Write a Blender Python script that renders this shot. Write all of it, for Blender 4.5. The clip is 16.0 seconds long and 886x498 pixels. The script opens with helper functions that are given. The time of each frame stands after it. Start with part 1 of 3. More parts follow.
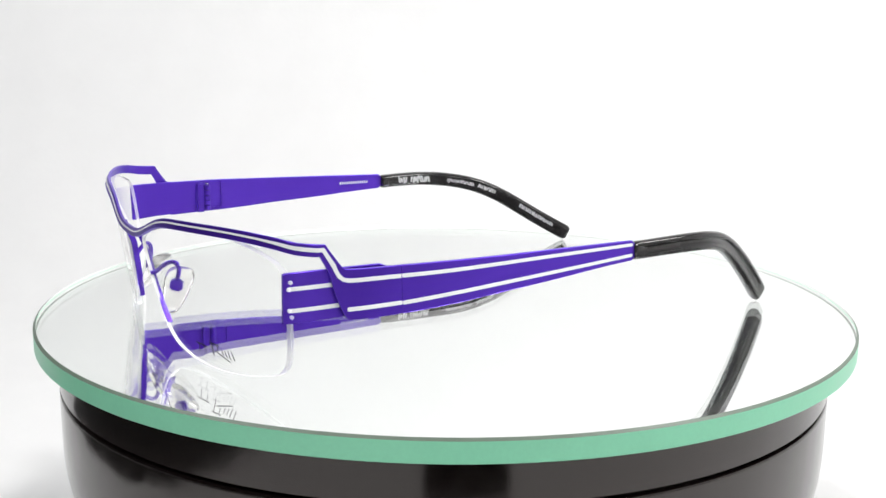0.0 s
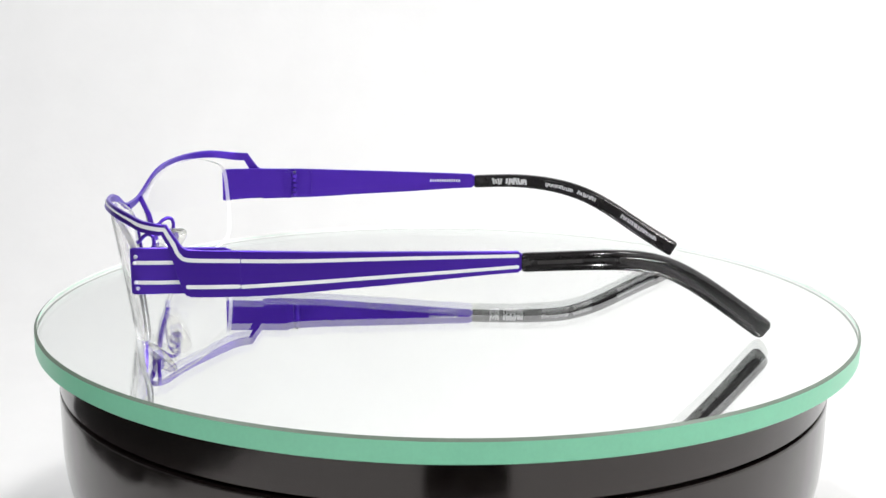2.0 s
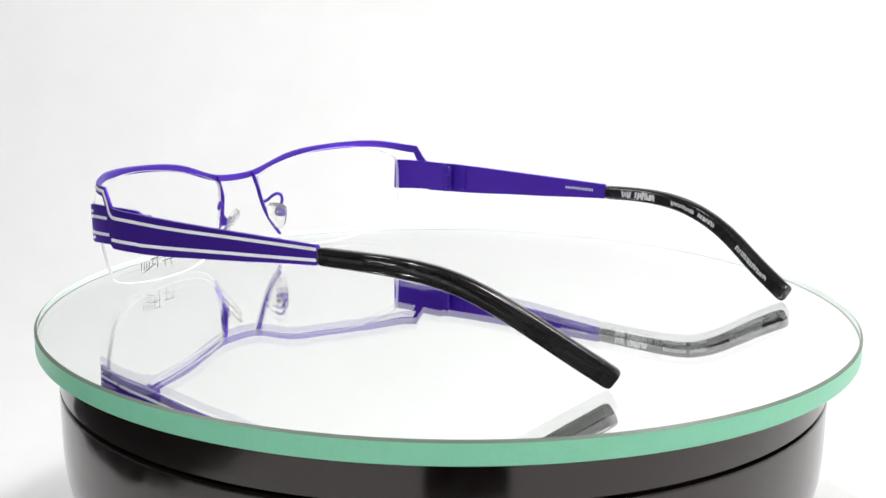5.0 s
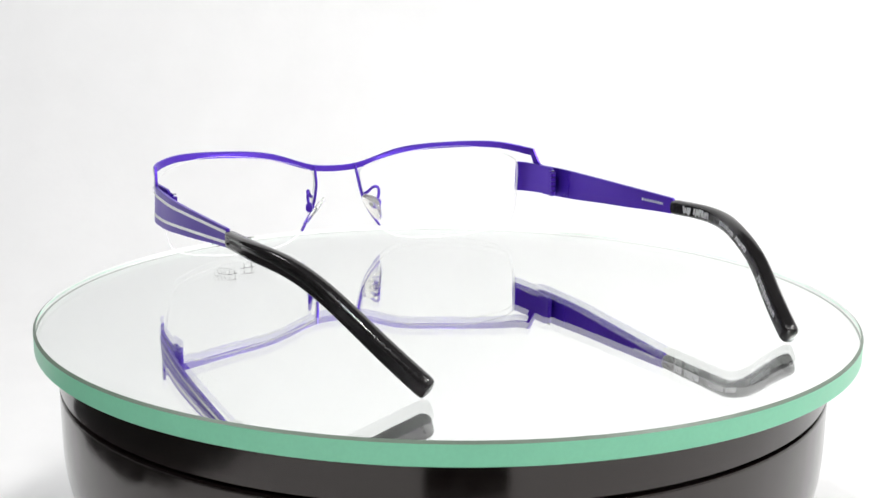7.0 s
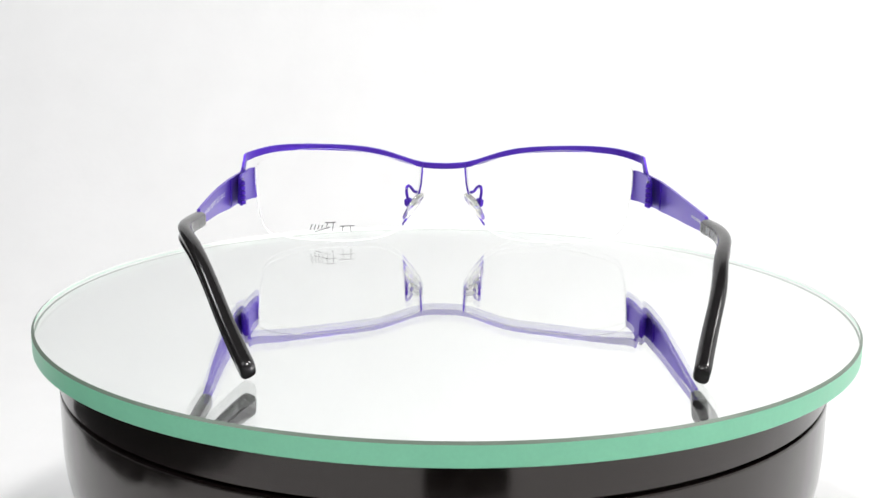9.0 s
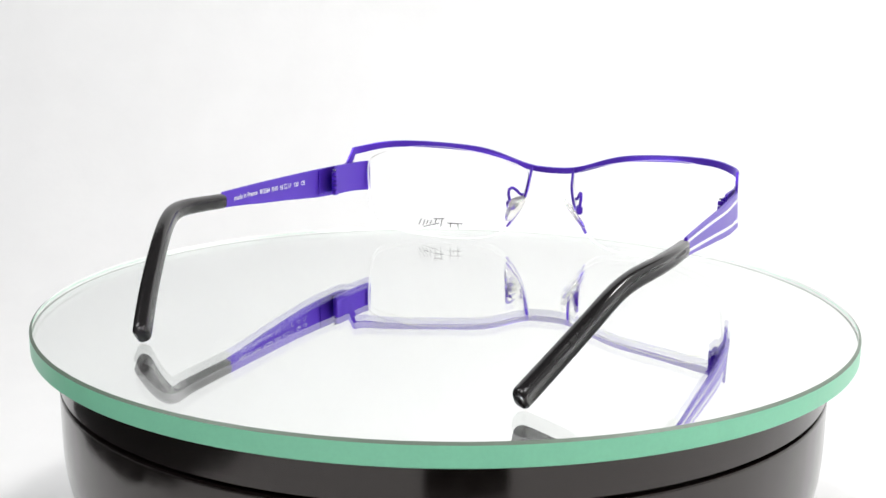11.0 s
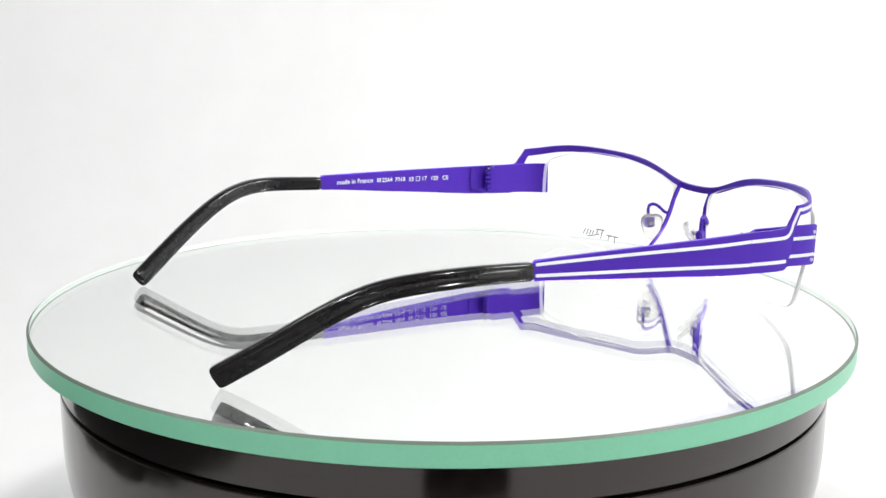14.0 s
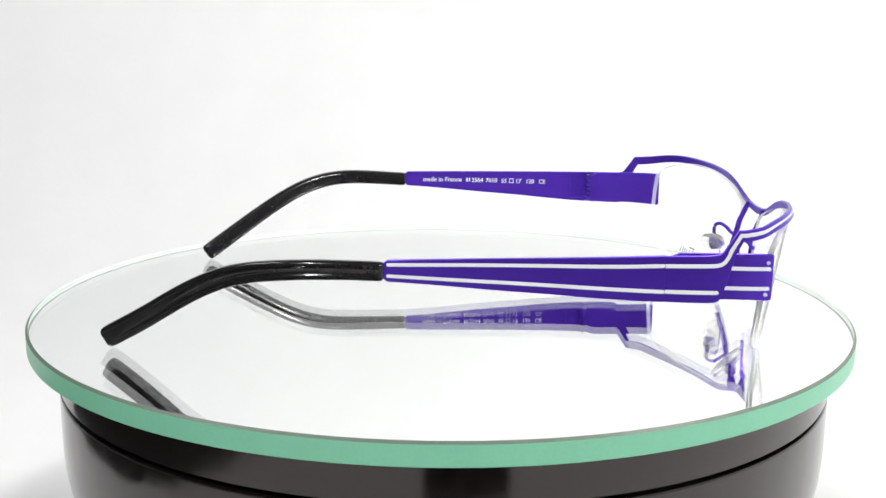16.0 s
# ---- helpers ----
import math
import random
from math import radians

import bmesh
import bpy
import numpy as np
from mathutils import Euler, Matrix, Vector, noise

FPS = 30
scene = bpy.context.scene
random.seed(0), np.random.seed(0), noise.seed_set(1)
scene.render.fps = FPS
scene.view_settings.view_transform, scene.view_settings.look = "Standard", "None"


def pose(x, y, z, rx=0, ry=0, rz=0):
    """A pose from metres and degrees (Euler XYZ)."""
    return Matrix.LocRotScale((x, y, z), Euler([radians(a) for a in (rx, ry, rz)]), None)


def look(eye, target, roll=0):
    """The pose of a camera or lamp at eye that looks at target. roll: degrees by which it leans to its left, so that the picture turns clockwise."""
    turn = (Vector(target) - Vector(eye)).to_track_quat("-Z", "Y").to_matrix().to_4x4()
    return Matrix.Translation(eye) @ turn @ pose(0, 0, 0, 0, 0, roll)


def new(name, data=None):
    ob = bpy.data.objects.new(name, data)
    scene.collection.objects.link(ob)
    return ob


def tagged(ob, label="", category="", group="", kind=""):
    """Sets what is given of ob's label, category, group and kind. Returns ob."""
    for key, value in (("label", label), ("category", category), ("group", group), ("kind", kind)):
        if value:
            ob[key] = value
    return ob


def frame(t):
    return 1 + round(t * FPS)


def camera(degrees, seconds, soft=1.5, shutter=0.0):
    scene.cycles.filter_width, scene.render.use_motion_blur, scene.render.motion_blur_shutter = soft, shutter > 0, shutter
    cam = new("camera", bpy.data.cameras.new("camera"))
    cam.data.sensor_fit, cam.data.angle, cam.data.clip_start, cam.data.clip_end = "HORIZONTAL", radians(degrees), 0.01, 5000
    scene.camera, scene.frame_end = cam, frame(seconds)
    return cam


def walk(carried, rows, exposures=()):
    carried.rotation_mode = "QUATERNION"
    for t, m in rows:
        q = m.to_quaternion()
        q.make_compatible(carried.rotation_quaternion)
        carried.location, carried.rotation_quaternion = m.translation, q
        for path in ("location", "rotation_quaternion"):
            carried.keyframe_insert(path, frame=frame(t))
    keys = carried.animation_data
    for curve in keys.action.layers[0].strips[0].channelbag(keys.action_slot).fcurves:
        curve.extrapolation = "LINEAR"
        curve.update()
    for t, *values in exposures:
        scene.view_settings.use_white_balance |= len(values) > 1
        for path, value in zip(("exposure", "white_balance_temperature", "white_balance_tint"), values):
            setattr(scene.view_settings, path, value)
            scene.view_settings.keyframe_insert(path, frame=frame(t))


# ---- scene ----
# A pair of spectacles on a slowly turning mirrored display table inside a white light tent.
eye = Vector((0.0, -0.28857, 0.07236))
ahead = Vector((-0.003282, 0.979423, -0.201791))
cam = camera(44.454, 16.0, soft=1.5)
view = look(eye, eye + ahead, 0.604)
walk(cam, [(0.0, view), (16.0, view)])

SPIN = -13.0616          # degrees per second
FACING = 9.0            # the moment at which the spectacles face straight away
YAW = 1.5               # they lie slightly askew on the table
AXIS = -0.00045         # the turntable's spindle, left of the middle
ASIDE = 0.00135         # the spectacles stand a little off the spindle

# ---- world and light ----
world = bpy.data.worlds.new("world")
scene.world = world
world.use_nodes = True
world.node_tree.nodes["Background"].inputs["Color"].default_value = (0.012, 0.012, 0.013, 1)
world.node_tree.nodes["Background"].inputs["Strength"].default_value = 1.0
scene.view_settings.exposure = 0.0


def lamp(name, at, target, sx, sy, watts, colour=(1, 1, 1)):
    light = bpy.data.lights.new(name, "AREA")
    light.shape, light.size, light.size_y, light.energy, light.color = "ELLIPSE", sx, sy, watts, colour
    ob = new(name, light)
    ob.matrix_world = look(at, target)
    return ob


lamp("lamp_right", (0.32, -0.50, 0.72), (0.05, 0.05, 0.0), 0.08, 0.08, 3.7, (1.0, 0.99, 0.975))
lamp("lamp_left", (-0.28, -0.52, 0.74), (-0.02, 0.05, 0.0), 0.05, 0.05, 3.25, (0.985, 0.99, 1.0))
# two unseen fill lamps, added to brighten the backdrop
lamp("backdrop_fill_right", (0.46, -0.02, 0.62), (0.22, 0.55, 0.16), 0.25, 0.2, 3.3, (1.0, 0.99, 0.98))
lamp("backdrop_fill_left", (-0.46, -0.02, 0.62), (-0.20, 0.55, 0.16), 0.25, 0.2, 1.75, (0.985, 0.99, 1.0))


# ---- materials ----
def material(name, base, rough=0.5, metal=0.0, **more):
    m = bpy.data.materials.new(name)
    m.use_nodes = True
    b = m.node_tree.nodes["Principled BSDF"]
    b.inputs["Base Color"].default_value = (*base, 1)
    b.inputs["Roughness"].default_value = rough
    b.inputs["Metallic"].default_value = metal
    for key, value in more.items():
        b.inputs[key.replace("_", " ")].default_value = value
    return m


def grain(m, scale, amount, bump=0.0, detail=4.0, rough=0.0, stretch=(1, 1, 1)):
    """Two scales of noise on colour, gloss and relief."""
    nt = m.node_tree
    b = nt.nodes["Principled BSDF"]
    base = tuple(b.inputs["Base Color"].default_value)
    co = nt.nodes.new("ShaderNodeTexCoord")
    mp = nt.nodes.new("ShaderNodeMapping")
    mp.inputs["Scale"].default_value = stretch
    nt.links.new(co.outputs["Object"], mp.inputs["Vector"])
    n1 = nt.nodes.new("ShaderNodeTexNoise")
    n1.inputs["Scale"].default_value, n1.inputs["Detail"].default_value = scale, detail
    n2 = nt.nodes.new("ShaderNodeTexNoise")
    n2.inputs["Scale"].default_value, n2.inputs["Detail"].default_value = scale / 9, 2.0
    for n in (n1, n2):
        nt.links.new(mp.outputs["Vector"], n.inputs["Vector"])
    add = nt.nodes.new("ShaderNodeMath")
    add.operation = "ADD"
    nt.links.new(n1.outputs["Fac"], add.inputs[0])
    nt.links.new(n2.outputs["Fac"], add.inputs[1])
    ramp = nt.nodes.new("ShaderNodeMapRange")
    ramp.inputs["From Min"].default_value, ramp.inputs["From Max"].default_value = 0.6, 1.4
    ramp.inputs["To Min"].default_value, ramp.inputs["To Max"].default_value = 1 - amount, 1 + amount
    nt.links.new(add.outputs[0], ramp.inputs["Value"])
    mul = nt.nodes.new("ShaderNodeMix")
    mul.data_type, mul.blend_type = "RGBA", "MULTIPLY"
    mul.inputs["Factor"].default_value = 1.0
    mul.inputs["A"].default_value = base
    nt.links.new(ramp.outputs["Result"], mul.inputs["B"])
    nt.links.new(mul.outputs["Result"], b.inputs["Base Color"])
    if rough:
        rr = nt.nodes.new("ShaderNodeMapRange")
        r0 = b.inputs["Roughness"].default_value
        rr.inputs["From Min"].default_value, rr.inputs["From Max"].default_value = 0.6, 1.4
        rr.inputs["To Min"].default_value, rr.inputs["To Max"].default_value = max(0, r0 - rough), r0 + rough
        nt.links.new(add.outputs[0], rr.inputs["Value"])
        nt.links.new(rr.outputs["Result"], b.inputs["Roughness"])
    if bump:
        bp = nt.nodes.new("ShaderNodeBump")
        bp.inputs["Strength"].default_value, bp.inputs["Distance"].default_value = 1.0, bump
        nt.links.new(add.outputs[0], bp.inputs["Height"])
        nt.links.new(bp.outputs["Normal"], b.inputs["Normal"])
    return m


PURPLE = grain(material("violet_anodised_metal", (0.094, 0.030, 0.51), 0.34, 0.68, Coat_Weight=0.08, Coat_Roughness=0.22), 2500, 0.02, rough=0.01)
ENAMEL = grain(material("white_enamel", (0.86, 0.86, 0.88), 0.25), 3000, 0.02)
BLACK = grain(material("glossy_black_acetate", (0.015, 0.014, 0.0145), 0.16, IOR=1.5), 900, 0.15, 0.000001, rough=0.04)
CORE = grain(material("smoky_core", (0.028, 0.025, 0.025), 0.5), 1500, 0.2)
PRINT = grain(material("white_print", (0.80, 0.80, 0.82), 0.5), 5000, 0.08)
INK = grain(material("black_ink", (0.012, 0.012, 0.013), 0.5), 5000, 0.1)
LENS = material("clear_lens", (1.0, 1.0, 1.0), 0.0, 0.0, Transmission_Weight=1.0, IOR=1.06)
LENS_RIM = material("ground_lens_edge", (0.95, 0.95, 0.95), 0.35, 0.0, Transmission_Weight=0.60, IOR=1.08)
# opaque white standing in for the inner reflection at the lens's nose edge
EDGE_GLEAM = grain(material("lens_edge_gleam", (0.80, 0.80, 0.79), 0.5), 1500, 0.04)
SILICONE = material("clear_silicone", (0.98, 0.97, 0.945), 0.06, 0.0, Transmission_Weight=0.90, IOR=1.33)
NYLON = material("clear_nylon", (0.95, 0.95, 0.96), 0.3, 0.0, Transmission_Weight=0.45, IOR=1.18)
STEEL = grain(material("screw_steel", (0.62, 0.62, 0.64), 0.25, 1.0), 3000, 0.05)
GLASS = material("green_tinged_float_glass", (0.985, 1.0, 0.99), 0.0, 0.0, Transmission_Weight=1.0, IOR=1.52)
EDGE = grain(material("ground_green_glass_edge", (0.24, 0.65, 0.425), 0.35), 1200, 0.04, 0.000004, rough=0.06)
EDGE_IN = grain(material("frosted_glass_edge", (0.66, 0.68, 0.66), 0.6), 1500, 0.05)
ARRIS = grain(material("ground_grey_green_arris", (0.14, 0.19, 0.145), 0.4), 1500, 0.12, 0.000004)
SILVER = material("silvering", (0.955, 0.965, 0.96), 0.0, 1.0)
DRUM = grain(material("glossy_black_plastic", (0.0075, 0.0052, 0.0048), 0.11, IOR=1.66, Specular_Tint=(1.0, 0.93, 0.90, 1.0)), 260, 0.15, 0.000004, rough=0.05)
CLOTH = grain(material("white_tent_cloth", (0.86, 0.86, 0.86), 0.9), 30, 0.025, 0.0006)
FELT = grain(material("black_felt", (0.012, 0.011, 0.011), 0.9), 300, 0.25, 0.0003)

WALL = grain(material("charcoal_paint", (0.05, 0.05, 0.052), 0.8), 25, 0.1, 0.0005)


# ---- mesh helpers ----
def part(name, bm, mat, parent=None, label="", smooth=True, shadow=True, tidy=True):
    me = bpy.data.meshes.new(name)
    if tidy:
        bmesh.ops.recalc_face_normals(bm, faces=bm.faces)
    bm.to_mesh(me)
    bm.free()
    for m in (mat if isinstance(mat, (list, tuple)) else [mat]):
        me.materials.append(m)
    if smooth:
        for f in me.polygons:
            f.use_smooth = True
        me.set_sharp_from_angle(angle=radians(30))
    ob = new(name, me)
    if parent:
        ob.parent = parent
    if label:
        tagged(ob, label)
    ob.visible_shadow = shadow
    return ob


def spline(keys, values):
    """A natural cubic spline through the keys."""
    kx, ky = np.array(keys, float), np.array(values, float)
    n, h = len(kx), np.diff(kx)
    a, b = np.eye(n), np.zeros(n)
    for i in range(1, n - 1):
        a[i, i - 1], a[i, i], a[i, i + 1] = h[i - 1], 2 * (h[i - 1] + h[i]), h[i]
        b[i] = 6 * ((ky[i + 1] - ky[i]) / h[i] - (ky[i] - ky[i - 1]) / h[i - 1])
    mm = np.linalg.solve(a, b)

    def at(x):
        i = int(np.clip(np.searchsorted(kx, x) - 1, 0, n - 2))
        u, v = (kx[i + 1] - x) / h[i], (x - kx[i]) / h[i]
        return float(u * ky[i] + v * ky[i + 1] + ((u ** 3 - u) * mm[i] + (v ** 3 - v) * mm[i + 1]) * h[i] ** 2 / 6)
    return at


MM = 0.001


def loft(sections, closed=False, caps=True):
    """Skins rings of points (in millimetres) one after another."""
    bm = bmesh.new()
    rings = [[bm.verts.new(Vector(p) * MM) for p in s] for s in sections]
    n = len(rings[0])
    pairs = list(zip(rings, rings[1:])) + ([(rings[-1], rings[0])] if closed else [])
    for r, s in pairs:
        for i in range(n):
            j = (i + 1) % n
            bm.faces.new((r[i], r[j], s[j], s[i]))
    if caps and not closed:
        bm.faces.new(rings[0])
        bm.faces.new(list(reversed(rings[-1])))
    return bm


def ribbon(stations, thick, bevel=0.12):
    """A strip of sheet metal: stations of (upper edge, lower edge, outward direction)."""
    rings = []
    for top, low, out in stations:
        top, low, out = Vector(top), Vector(low), Vector(out).normalized()
        d = (low - top).normalized() * min(bevel, (low - top).length * 0.3)
        o = out * bevel * 0.7
        back = -out * thick
        rings.append([top + d, low - d, low - o, low + back + o, low + back - d, top + back + d, top + back + o, top - o])
    return loft(rings)


def tube(path, radius, n=10):
    """A round wire along a path in millimetres."""
    path = [Vector(p) for p in path]
    rings, up = [], Vector((0.123, 0.31, 0.94)).normalized()
    for i, p in enumerate(path):
        t = (path[min(i + 1, len(path) - 1)] - path[max(i - 1, 0)]).normalized()
        a = t.cross(up).normalized()
        b = t.cross(a).normalized()
        r = radius[i] if isinstance(radius, (list, tuple)) else radius
        rings.append([p + (a * math.cos(k * math.tau / n) + b * math.sin(k * math.tau / n)) * r for k in range(n)])
    return loft(rings)


def smooth_path(points, per=8):
    """Catmull-Rom through the points."""
    pts = [Vector(p) for p in points]
    out = []
    for i in range(len(pts) - 1):
        p0, p1, p2, p3 = pts[max(i - 1, 0)], pts[i], pts[i + 1], pts[min(i + 2, len(pts) - 1)]
        for k in range(per):
            t = k / per
            out.append(0.5 * (2 * p1 + (p2 - p0) * t + (2 * p0 - 5 * p1 + 4 * p2 - p3) * t * t + (3 * p1 - p0 - 3 * p2 + p3) * t ** 3))
    return out + [pts[-1]]


def lathe(profile, n=192):
    """A turned body about the z axis from (radius, height) in millimetres."""
    bm = bmesh.new()
    rings = []
    for r, z in profile:
        rings.append([bm.verts.new((r * MM * math.cos(k * math.tau / n), r * MM * math.sin(k * math.tau / n), z * MM)) for k in range(n)])
    for a, b in zip(rings, rings[1:]):
        for i in range(n):
            j = (i + 1) % n
            bm.faces.new((a[i], a[j], b[j], b[i]))
    bm.faces.new(list(reversed(rings[0])))
    bm.faces.new(rings[-1])
    return bm


# ---- the tent ----
def sweep(name, label):
    """Floor and rear wall of one sheet of white cloth, with a wide curve between them."""
    floor_z, back_y, r, high = -0.10, 0.55, 0.22, 0.9
    # the unseen front stretch is added as a reflector for the violet metal
    line = [(-1.10 + 0.02 * i, floor_z) for i in range(int((back_y - r + 1.10) / 0.02))]
    line += [(back_y - r + r * math.sin(a), floor_z + r - r * math.cos(a)) for a in np.linspace(0, math.pi / 2, 16)]
    line += [(back_y, z) for z in np.linspace(floor_z + r + 0.02, high, 30)]
    bm = bmesh.new()
    xs = np.linspace(-0.62, 0.62, 90)
    rows = []
    for y, z in line:
        row = []
        for x in xs:
            w = noise.noise(Vector((x * 5, y * 3, z * 4))) * 0.004 + noise.noise(Vector((x * 14 + 3, y * 9, z * 12))) * 0.0006
            k = max(0.0, min(1.0, (z - floor_z) / 0.1))
            row.append(bm.verts.new((x, y + w * k, z)))
        rows.append(row)
    for a, b in zip(rows, rows[1:]):
        for i in range(len(xs) - 1):
            bm.faces.new((a[i], a[i + 1], b[i + 1], b[i]))
    return tagged(part(name, bm, CLOTH), label, kind="structure")


def panel(name, label, corners, thick, mat=None):
    """A flat cloth panel with thickness."""
    bm = bmesh.new()
    vs = [bm.verts.new(c) for c in corners]
    f = bm.faces.new(vs)
    f.normal_update()
    n = f.normal * thick
    vs2 = [bm.verts.new(Vector(c) + n) for c in corners]
    bm.faces.new(list(reversed(vs2)))
    for i in range(4):
        j = (i + 1) % 4
        bm.faces.new((vs[i], vs2[i], vs2[j], vs[j]))
    return tagged(part(name, bm, mat or CLOTH, smooth=False), label, kind="structure")


sweep("backdrop", "creased white cloth sweep behind and below the turntable")
panel("wall_east", "white cloth side of the light tent", [(0.62, -0.62, -0.10), (0.62, 0.56, -0.10), (0.62, 0.56, 0.5), (0.62, -0.62, 0.5)], 0.004)


# the dim room round the tent
def room():
    a, b, h0, h1 = -1.6, 1.6, -0.104, 1.9
    sides = {"wall_north": [(a, b, h0), (b, b, h0), (b, b, h1), (a, b, h1)], "wall_south": [(b, a, h0), (a, a, h0), (a, a, h1), (b, a, h1)],
             "wall_far_east": [(b, b, h0), (b, a, h0), (b, a, h1), (b, b, h1)], "wall_far_west": [(a, a, h0), (a, b, h0), (a, b, h1), (a, a, h1)]}
    for name, corners in sides.items():
        panel(name, "plain charcoal wall of the dim studio", corners, -0.05, WALL)
    panel("ceiling", "plain charcoal ceiling of the dim studio", [(a, a, h1), (b, a, h1), (b, b, h1), (a, b, h1)], 0.05, WALL)
    panel("floor", "plain charcoal floor of the dim studio", [(a, a, h0), (b, a, h0), (b, b, h0), (a, b, h0)], -0.05, WALL)


room()


# ---- the turntable ----
def turntable():
    base = new("turntable_base")
    tagged(base, "round glossy black plastic turntable drum under a mirror", "turntable")
    part("collar", lathe([(97.5, -15.5), (99.9, -15.5), (100.3, -15.4), (100.5, -15.15), (100.5, -14.8), (100.5, -7.0), (100.5, -6.8), (100.2, -6.3), (99.1, -6.1), (60, -6.1)]), DRUM, base)
    part("groove_ring", lathe([(60, -16.4), (99.2, -16.4), (99.2, -15.3), (60, -15.3)]), DRUM, base, "dark recessed joint")
    part("drum", lathe([(70, -100), (76.0, -100), (79.0, -97), (83.5, -60), (90.5, -55), (94.6, -50.5), (97.0, -46.5), (98.6, -43), (99.6, -39.5), (100.2, -36), (100.45, -33), (100.6, -29), (100.6, -20), (100.6, -17.0), (100.6, -16.6), (100.45, -16.3), (100.1, -16.15), (60, -16.15)]), DRUM, base)
    base.location = (AXIS, 0, 0)
    part("spindle", lathe([(30, -6.0), (30, -5.06)], 48), DRUM, base)
    return base


def mirror_disc():
    disc = new("mirror_disc")
    tagged(disc, "round mirror of thick glass with a green edge on the turntable", "mirror")
    r, t = 106.54, 5.03
    bm = lathe([(r - 0.35, -t), (r, -t + 0.3), (r, -0.5), (r - 0.65, 0.0)], 256)
    for f in bm.faces:
        if len(f.verts) == 4:
            z = f.calc_center_median().z
            f.material_index = 2 if z > -0.0005 else 1
    plate = part("glass_plate", bm, [GLASS, EDGE, ARRIS], disc, smooth=False, shadow=False, tidy=False)
    plate.location = (0.00067, -0.00080, 0)
    ring = bmesh.new()
    n = 256
    rows = [[ring.verts.new(((r - d) * MM * math.cos(k * math.tau / n), (r - d) * MM * math.sin(k * math.tau / n), z * MM)) for k in range(n)] for d, z in ((0.1, -t + 0.35), (0.1, -0.6), (0.2, -0.6), (0.2, -t + 0.35))]
    for a, b in zip(rows, rows[1:] + rows[:1]):
        for k in range(n):
            m = (k + 1) % n
            ring.faces.new((a[k], a[m], b[m], b[k]))
    lining = part("edge_lining", ring, EDGE_IN, disc, "greyish inner side of the ground edge")
    lining.location = (0.00067, -0.00080, 0)
    back = part("silvering", lathe([(r - 0.6, -t + 0.03), (r - 0.6, -t + 0.05)], 192), SILVER, disc, "silvered mirror back")
    back.location = (0.00067, -0.00080, 0)
    return disc


# ---- the spectacles: millimetres, x across, y towards the front, z up ----
def front_y(x):
    return 84.2 - x * x / 400 - 2.6e-7 * x ** 4


def lens_y(x, z):
    return front_y(x) - 0.5 + 0.16 * (z - 28)


side_x = spline([-16, 15, 46, 56, 62, 70], [66.0, 66.6, 66.7, 66.1, 65.2, 63.8])     # outer face of the side plates
brow_x = [0, 2, 4, 6, 8, 10.5, 13, 16, 19, 22, 25, 28, 31, 34, 37, 40, 43, 46, 49, 52, 55, 57.5, 59.5, 61, 62.3, 63.4, 64.3, 65.0, 65.35]
bx = [0, 8, 20, 35, 50, 58, 62, 64.3, 65.35]
brow_y = spline(bx, [84.0, 84.0, 83.1, 81.3, 76.6, 72.1, 68.6, 65.1, 61.7])
brow_z = spline([0, 8, 20, 35, 50, 60, 65.35], [25.0, 25.6, 29.35, 31.45, 32.05, 31.3, 29.85])
brow_lean = spline([0, 8, 20, 35, 50, 60, 65.35], [10, 14, 22, 22, 18, 10, 0])
brow_high = spline([0, 8, 20, 35, 50, 60, 65.35], [2.0, 2.0, 2.1, 2.1, 2.15, 2.3, 2.5])


def brow_station(s):
    """Upper edge, lower edge and outward direction at the signed place s across the brow."""
    a, sg = abs(s), 1 if s >= 0 else -1
    h = 0.05
    t = Vector((2 * h, brow_y(min(a + h, 65.35)) - brow_y(max(a - h, 0)), 0)) if a < 65 else Vector((0.10, -1.0, 0))
    out = Vector((-t.y, t.x, 0)).normalized()
    if a < 0.1:
        out = Vector((0, 1, 0))
    lean = radians(brow_lean(a))
    down = Vector((out.x * math.sin(lean), out.y * math.sin(lean), -math.cos(lean)))
    face = Vector((out.x * math.cos(lean), out.y * math.cos(lean), math.sin(lean)))
    c, hh = Vector((a, brow_y(a), brow_z(a))), brow_high(a) / 2
    top, low = c - down * hh, c + down * hh
    f = lambda v: Vector((v.x * sg, v.y, v.z))
    return f(top), f(low), f(face)


SLOPE = [((60.1, 31.1), (61.3, 28.9)), ((59.0, 29.4), (60.3, 27.1)), ((57.8, 27.7), (59.5, 25.5)), ((57.0, 26.6), (58.9, 23.2)), ((56.3, 26.1), (58.2, 20.7)),
         ((55.5, 26.0), (57.0, 17.5)), ((54.6, 25.95), (56.3, 16.3)), ((53.0, 25.9), (55.2, 15.95)), ((51.8, 25.9), (53.0, 16.0)),
         ((50.4, 25.9), (51.0, 16.05)), ((48.6, 25.9), (49.0, 16.1)), ((46.6, 25.9), (46.8, 16.2)), ((44.65, 25.9), (44.65, 16.3))]


AHEAD = 1.25            # how far the side plates stand forward


lean_out = spline([-16, 0, 30, 45, 57, 62], [0.02, 0.04, 0.08, 0.085, 0.075, 0.03])


def on_side(sg, y, z, out=0.0, table=side_x):
    """A place on a side plate, whose lower edge stands a little further out."""
    return Vector((sg * (table(y) + out + lean_out(y) * (24.0 - z)), y, z))


